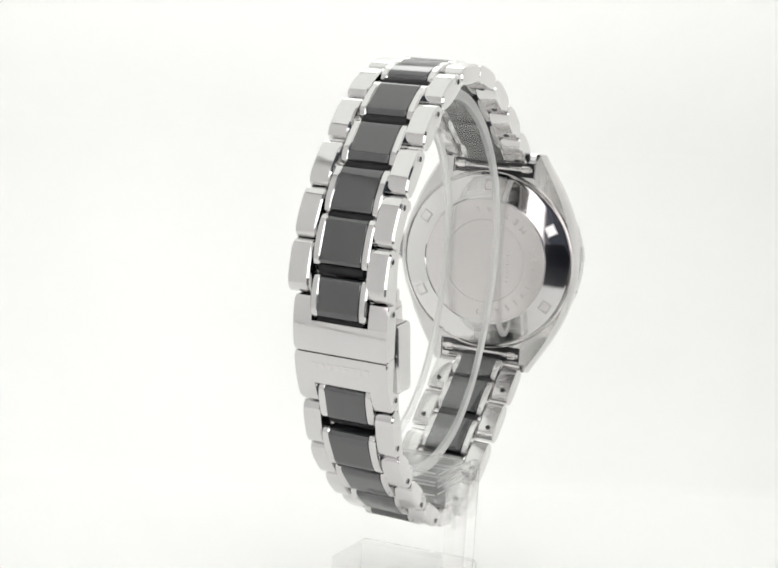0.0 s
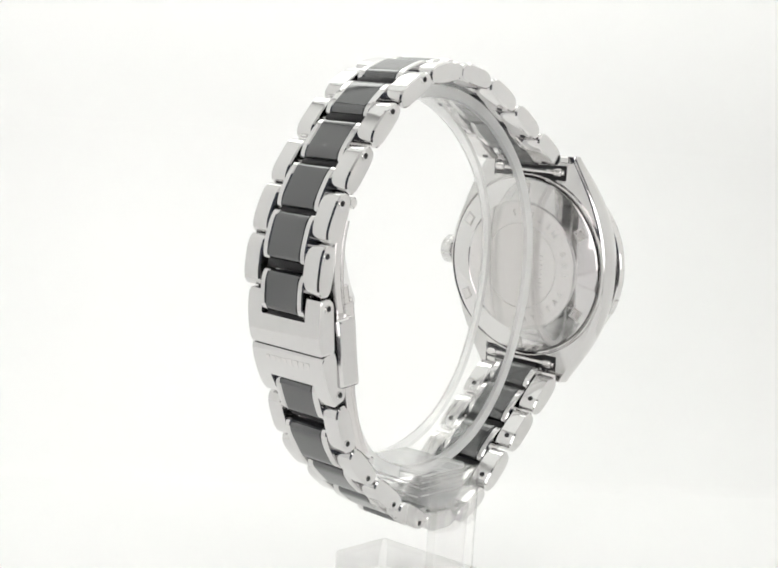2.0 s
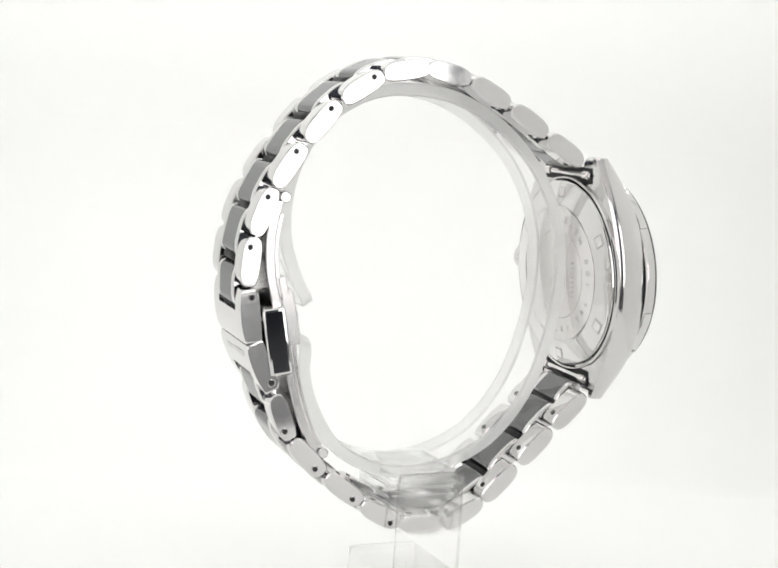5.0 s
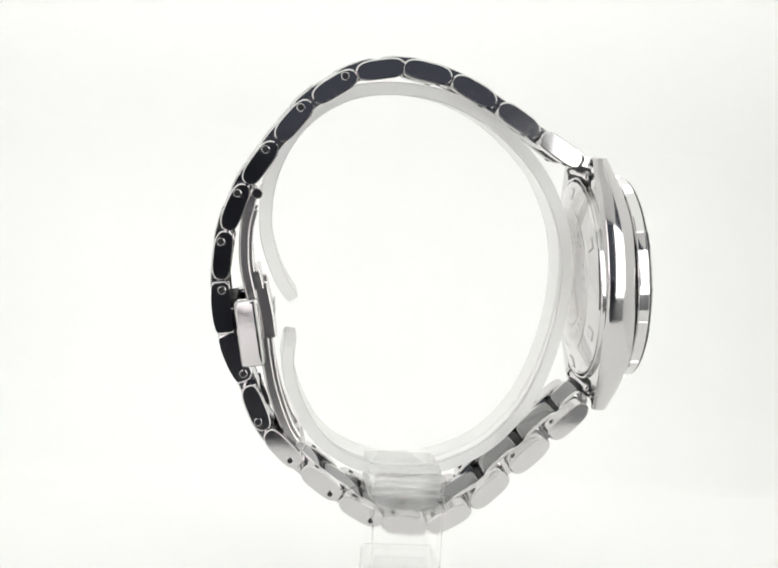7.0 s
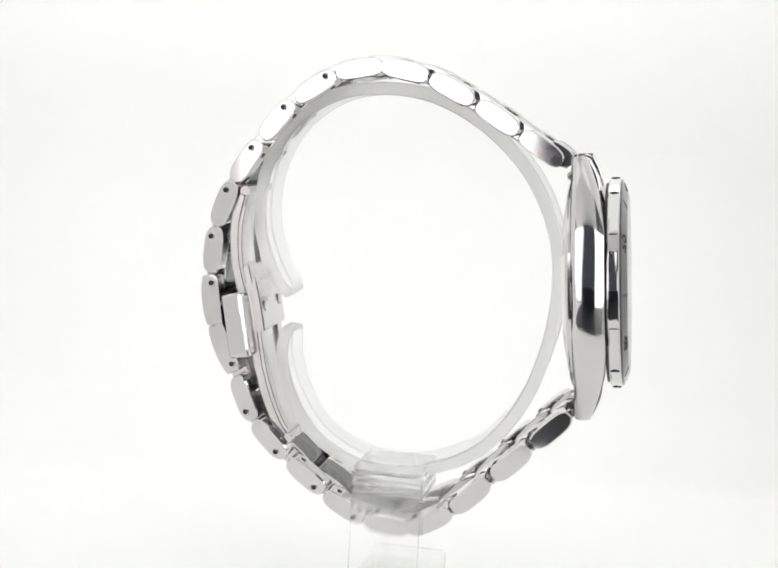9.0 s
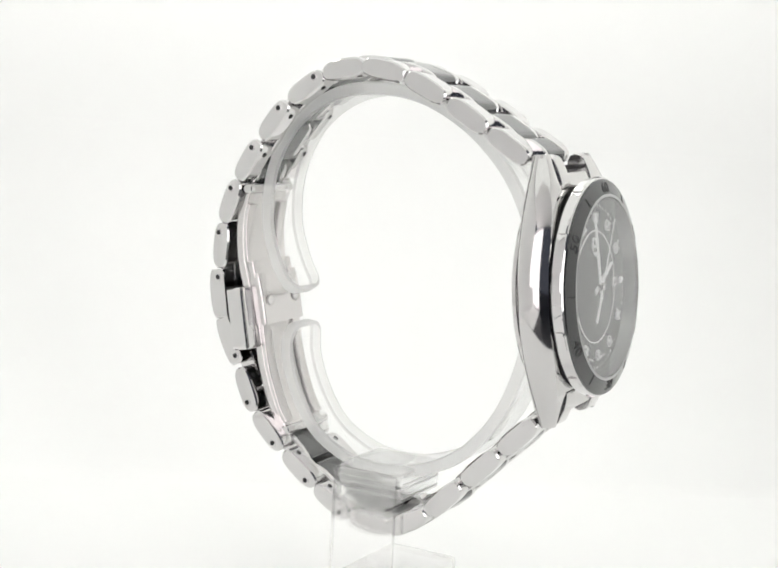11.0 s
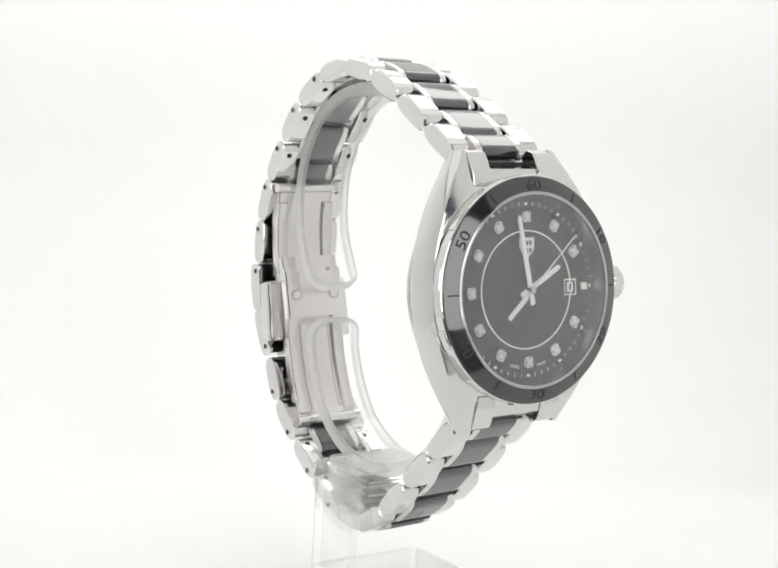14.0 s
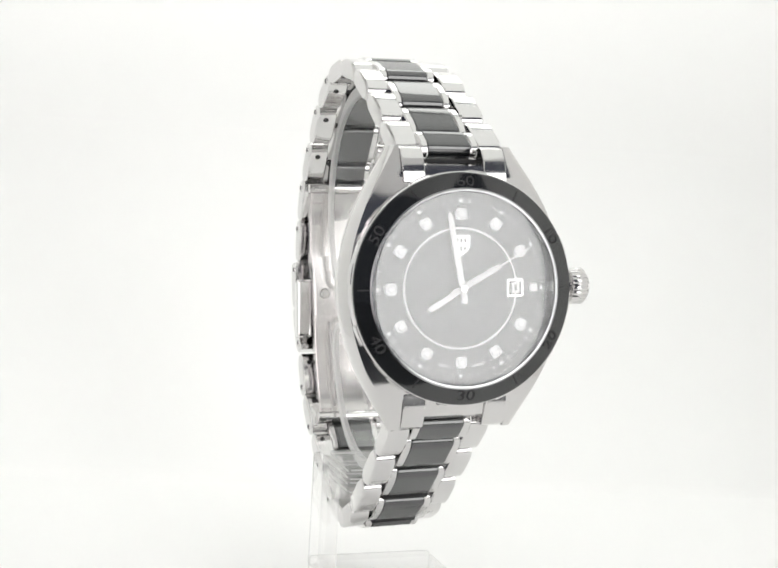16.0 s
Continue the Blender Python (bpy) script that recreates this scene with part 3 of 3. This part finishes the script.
    # Back of the case.
    part("back_rim", lathe([(14.95, -5.3), (14.95, -5.8), (15.05, -5.9), (15.2, -5.88), (15.3, -5.7), (15.3, -5.3)], 120, True), CASE_STEEL, case, "thin polished step round the case back")
    back = part("case_back", lathe([(0, -6.75), (10.75, -6.75), (10.9, -6.85), (11.05, -6.8), (14.3, -6.2), (14.6, -6.05), (14.7, -5.75), (14.7, -5.3), (0, -5.3)], 120), STEEL, case, "polished round screw-down case back")
    part("back_plate", disc(10.6, -6.85, -6.7, 96, 0.05), SATIN, back, "brushed centre of the case back with fine engraving")
    part("back_circle", lathe([(7.0, -6.86), (7.0, -6.84), (7.12, -6.84), (7.12, -6.86)], 96, True), ETCHED, back)
    for k in range(6):
        at = pose(0, 0, 0, 60 * k) @ mm(-6.44, 0, 12.9)
        notch = part("case_back_notch", block(-0.1, 0.1, -0.95, 0.95, -0.9, 0.9, 0.05), ETCHED, back, "square key slot", at @ pose(0, 0, 0, 0, 10, 0))
        part("notch_floor", block(-0.13, -0.09, -0.72, 0.72, -0.66, 0.66), SATIN, notch)
    back_writing("100 METERS", 93, 8.9, 1.5)
    back_writing("CRYSTAL", 182, 8.9, 1.5)
    for k in range(8):
        part("engraved_stroke", block(-0.02, 0.02, -0.32, 0.32, -0.07, 0.07), ETCHED, back, "", mm(-6.86, -4.2, 2.2 - 0.75 * k))
    # Crown at three o'clock.
    crown_teeth = []
    for i in range(72):
        a = radians(5 * i)
        r = 2.45 if i % 3 else 2.2
        crown_teeth.append((r * math.cos(a), r * math.sin(a)))
    crown = part("crown", prism(crown_teeth, 0, 2.4, 0.2), STEEL, case, "fluted polished steel crown", mm(-2.6, 16.3, 0))
    part("crown_stem", prism([(1.6 * math.cos(radians(a)), 1.6 * math.sin(radians(a))) for a in range(0, 360, 15)], -2.0, 0.2), STEEL, crown)
    part("crown_cap", prism([(2.0 * math.cos(radians(a)), 2.0 * math.sin(radians(a))) for a in range(0, 360, 15)], 2.3, 2.75, 0.2), STEEL, crown)


def dial_parts():
    dial = part("dial", disc(12.25, -0.3, 0.2, 96), DIAL, case, "glossy black dial with white minute track")
    f = 0.2
    part("inner_ring", lathe([(7.7, f), (7.7, f + 0.05), (7.9, f + 0.05), (7.9, f)], 96, True), WHITE_INK, dial, "thin white circle")
    for i in range(60):
        at = pose(0, 0, 0, -6 * i) @ mm(f + 0.03, 0, 11.35)
        if i % 5 == 0:
            part("minute_mark", block(-0.03, 0.03, -0.23, 0.23, -0.17, 0.17), WHITE_INK, dial, "", at)
        else:
            part("minute_mark", block(-0.03, 0.03, -0.045, 0.045, -0.24, 0.24), WHITE_INK, dial, "", at)
    for h in range(12):
        at = pose(0, 0, 0, -30 * h)
        if h == 3:
            part("hour_mark", block(0, 0.3, -0.5, 0.5, -0.5, 0.5, 0.08), HAND, dial, "", at @ mm(f, 0, 10.2))
            continue
        bm = prism([(c * x, c * z) for c, x, z in ((1, 0.76, 0.42), (1, 0.42, 0.76), (1, -0.42, 0.76), (1, -0.76, 0.42), (1, -0.76, -0.42), (1, -0.42, -0.76), (1, 0.42, -0.76), (1, 0.76, -0.42))], 0, 0.3, 0.08)
        bmesh.ops.rotate(bm, cent=(0, 0, 0), matrix=Matrix.Rotation(radians(-90), 3, "Z"), verts=bm.verts)
        mark = part("hour_mark", bm, SETTING, dial, "small steel hour marker set with a diamond", at @ mm(f, 0, 9.6))
        gem = bmesh.new()
        rings = []
        for r, u in ((0.48, 0.3), (0.52, 0.36), (0.3, 0.5)):
            rings.append([gem.verts.new((u, r * math.sin(radians(a)), r * math.cos(radians(a)))) for a in range(0, 360, 45)])
        for p, q in zip(rings, rings[1:]):
            for j in range(8):
                gem.faces.new((p[j], p[(j + 1) % 8], q[(j + 1) % 8], q[j]))
        gem.faces.new(rings[-1])
        part("diamond", finish(gem, "diamond", DIAMOND, 5), None, mark, "small brilliant-cut diamond")
        for y, z in ((-0.45, -0.45), (-0.45, 0.45), (0.45, -0.45), (0.45, 0.45)):
            part("prong", block(0.28, 0.44, y - 0.12, y + 0.12, z - 0.12, z + 0.12, 0.05), HAND, mark)
        # Thin black ring on the face, painted as the shade of a groove.
        part("setting_groove_shade", lathe([(0.52, 0.3), (0.52, 0.315), (0.6, 0.315), (0.6, 0.3)], 24, True), GAP_SHADE_AND_PRINT, mark)
    # Date window at three o'clock.
    window = bmesh.new()
    o, n = 1.15, 0.9
    rings = [[window.verts.new((u, 7.6 + a * r, b * r)) for a, b in ((-1, -1), (1, -1), (1, 1), (-1, 1))] for u, r in ((f, o), (f + 0.16, o), (f + 0.16, n), (f, n))]
    for p, q in zip(rings, rings[1:]):
        for j in range(4):
            window.faces.new((p[j], p[(j + 1) % 4], q[(j + 1) % 4], q[j]))
    part("date_frame", window, STEEL, dial, "square steel date frame")
    part("date_disc", block(f - 0.05, f + 0.05, 7.6 - 0.4, 7.6 + 0.66, -0.66, 0.66), WHITE_INK, dial, "white date window")
    part("date_figure", block(f + 0.05, f + 0.08, 7.58, 7.88, -0.4, 0.4), ENGRAVED, dial)
    # Shield emblem below twelve, a plain shape.
    shield = [(-1.25, 1.2), (1.25, 1.2), (1.25, -0.2), (0.75, -1.0), (0, -1.5), (-0.75, -1.0), (-1.25, -0.2)]
    inner = [(x * 0.82, z * 0.82) for x, z in shield]
    bm = bmesh.new()
    low = [bm.verts.new((f, x, z + 5.7)) for x, z in shield]
    up = [bm.verts.new((f + 0.18, x, z + 5.7)) for x, z in shield]
    bm.faces.new(low)
    bm.faces.new(up[::-1])
    for j in range(7):
        bm.faces.new((low[j], low[(j + 1) % 7], up[(j + 1) % 7], up[j]))
    part("emblem", bm, SETTING, dial, "small steel shield emblem")
    for z in (6.2, 5.2):
        for y in (-0.55, 0.0, 0.55):
            part("emblem_bar", block(f + 0.18, f + 0.2, y - 0.16, y + 0.16, z - 0.3, z + 0.3), GAP_SHADE_AND_PRINT, dial)
    for word, y in (("SWISS", -2.35), ("MADE", 2.35)):
        part("dial_writing", lettering(word, 0.62, 0.015, WHITE_INK, "dial_writing"), None, dial, "small white dial writing", mm(f + 0.03, y, -10.0, -13 if y < 0 else 13))
    # Hands.
    def hand(name, angle, tip, tail, w0, w1, u, label):
        pts = [(-w0, -tail), (w0, -tail), (w0, 0.4 * tip), (w1, tip - w1), (0, tip), (-w1, tip - w1), (-w0, 0.4 * tip)]
        bm = bmesh.new()
        a = [bm.verts.new((0, x, z)) for x, z in pts]
        b = [bm.verts.new((0.14, x * 0.8, z)) for x, z in pts]
        bm.faces.new(a)
        bm.faces.new(b[::-1])
        for j in range(len(pts)):
            bm.faces.new((a[j], a[(j + 1) % len(pts)], b[(j + 1) % len(pts)], b[j]))
        return part(name, bm, HAND, dial, label, mm(u, 0, 0, -angle))
    hand("hour_hand", 62, 6.3, 1.6, 0.42, 0.36, 0.65, "white baton hour hand")
    hand("minute_hand", -10.5, 10.0, 2.0, 0.42, 0.34, 0.95, "white baton minute hand")
    second = hand("second_hand", 64, 10.6, 3.0, 0.1, 0.08, 1.25, "thin white second hand")
    part("counterweight", block(0, 0.14, -0.36, 0.36, -5.5, -1.2, 0.05), HAND, second)
    part("hub", disc(0.55, 0.2, 1.6, 32, 0.1), STEEL, dial, "steel hub of the hands")
    return second


case_parts()
second_hand = dial_parts()

# ---- the clear stand ----
stand = new("watch_stand")
tagged(stand, "clear acrylic watch stand with an open ring on a bent foot", "stand")


def rim_strip(path, y0, y1, thick, deep, corner):
    """The edge of a bent sheet with rounded ends: a thin closed strip round its outline."""
    n = len(path)
    length = [0.0]
    for i in range(1, n):
        length.append(length[-1] + (path[i] - path[i - 1]).length)
    total = length[-1]

    def spot(along):
        along = min(max(along, 0.0), total - 1e-6)
        i = max(k for k in range(n - 1) if length[k] <= along)
        t = (along - length[i]) / (length[i + 1] - length[i])
        d = (path[min(i + 2, n - 1)] - path[max(i - 1, 0)]).normalized()
        return path[i].lerp(path[i + 1], t), Vector((-d.y, d.x))

    flat = []
    for cx, cy, a0 in ((corner, y0 + corner, 180), (total - corner, y0 + corner, 270), (total - corner, y1 - corner, 0), (corner, y1 - corner, 90)):
        arc = [(cx + corner * math.cos(radians(a0 + 11.25 * k)), cy + corner * math.sin(radians(a0 + 11.25 * k))) for k in range(9)]
        if flat:
            last = flat[-1]
            steps = int(abs(arc[0][0] - last[0]) / 0.8)
            flat += [(last[0] + (arc[0][0] - last[0]) * k / steps, arc[0][1]) for k in range(1, steps)]
        flat += arc
    inner = inset(flat, deep)
    bm = bmesh.new()
    rings = []
    for (ax, ay), (bx, by) in zip(flat, inner):
        p, pn = spot(ax)
        q, qn = spot(bx)
        rings.append([bm.verts.new((c.x + m.x * o, y, c.y + m.y * o)) for c, m, y, o in ((q, qn, by, -thick / 2), (p, pn, ay, -thick / 2 + 0.2), (p, pn, ay, thick / 2 - 0.2), (q, qn, by, thick / 2))])
    for k in range(len(rings)):
        p, q = rings[k], rings[(k + 1) % len(rings)]
        for j in range(3):
            bm.faces.new((p[j], p[j + 1], q[j + 1], q[j]))
    return bm


def stand_parts():
    z = lambda h: h + 70.0  # heights above the floor
    tilt = mm(0, 0, 70, LEAN)
    ring = [(-17.0, -23.6), (-19.6, -19.5), (-21.7, -13.0), (-21.2, -5.0), (-17.6, 2.2), (-11.5, 6.9), (-4.4, 8.5), (4.0, 7.6), (12.0, 3.6), (18.6, -2.8), (22.6, -10.8), (23.7, -19.0), (22.6, -28.2), (19.4, -37.2), (13.8, -44.2), (6.5, -48.0), (0.0, -49.0), (-6.0, -48.0), (-11.8, -44.6), (-15.6, -39.0), (-17.4, -33.5), (-17.2, -28.6)]
    line = smooth_path(ring, 7)
    part("ring", band(line, -6.8, 2.4, 1.8, 0.3, 2.8), CLEAR_SHEET, stand, "open ring of clear acrylic sheet", tilt)
    # The edge is clear; its refracted light is painted as a white strip.
    part("ring_edge_light", rim_strip(line, -6.84, 2.44, 1.94, 0.55, 2.8), REFRACTED_WHITE, stand, "cut edge of the ring, painted white for the light it refracts", tilt)
    part("post", block(-4.0, 6.6, -12.1, -10.3, z(-66), z(-47.8), 0.8, 3), ACRYLIC, stand, "clear upright slab with rounded corners")
    part("foot", block(-3.8, 8.2, -12.1, 8.2, z(-70), z(-64.2), 0.9, 3), ACRYLIC, stand, "clear flat foot")
    part("arm", block(-3.6, 6.2, -10.5, -9.3, z(-50.6), z(-48.4), 0.4, 2), CLEAR_SHEET, stand, "short clear arm beside the clamp")
    outline = [(-4.4, z(-47.9)), (-4.4, z(-52.2)), (-2.8, z(-53.4)), (-0.9, z(-54.0)), (0.9, z(-54.2)), (2.7, z(-54.0)), (4.6, z(-53.4)), (6.2, z(-52.2)), (6.2, z(-47.9))]
    clamp = part("clamp", prism(outline, -9.2, 3.5, 0.45, 2), CLAMP_HAZE, stand, "clear acrylic clamp block with a rounded underside, whitened for refracted light")
    for k, h in enumerate((-48.6, -49.6, -50.5, -51.6)):
        lift = 0.18 * (-1) ** k
        part("plate_joint", block(-4.1, 5.9, -9.32, -9.16, z(h) - 0.1, z(h) + 0.1, 0.04), PLATE, clamp, "fine pale joint of the clamp plates")
        for x in (-4.44, 6.24):
            part("plate_joint", block(x - 0.08, x + 0.08, -8.9, 3.2, z(h + lift) - 0.1, z(h + lift) + 0.1, 0.04), PLATE, clamp, "fine pale joint of the clamp plates")


stand_parts()


def motions():
    turning, standing = [], []
    for k in range(33):
        t = 0.5 * k
        spin = pose(0, 0, 0, 0, 0, START + RATE * t)
        turning.append((t, mm(0, 0, 70) @ spin @ pose(0, 0, 0, LEAN) @ mm(0, -4.3, -57)))
        standing.append((t, spin))
    walk(watch, turning)
    walk(stand, standing)
    # The second hand ticks once a second.
    ticking = [(0.0, mm(1.25, 0, 0, 35.5))]
    for k in range(16):
        t, a = k + 0.15, -35.5 + 6 * k
        ticking += [(t, mm(1.25, 0, 0, -a)), (t + 0.08, mm(1.25, 0, 0, -a - 6))]
    ticking.append((16.0, mm(1.25, 0, 0, -60.5)))
    walk(second_hand, ticking)


motions()
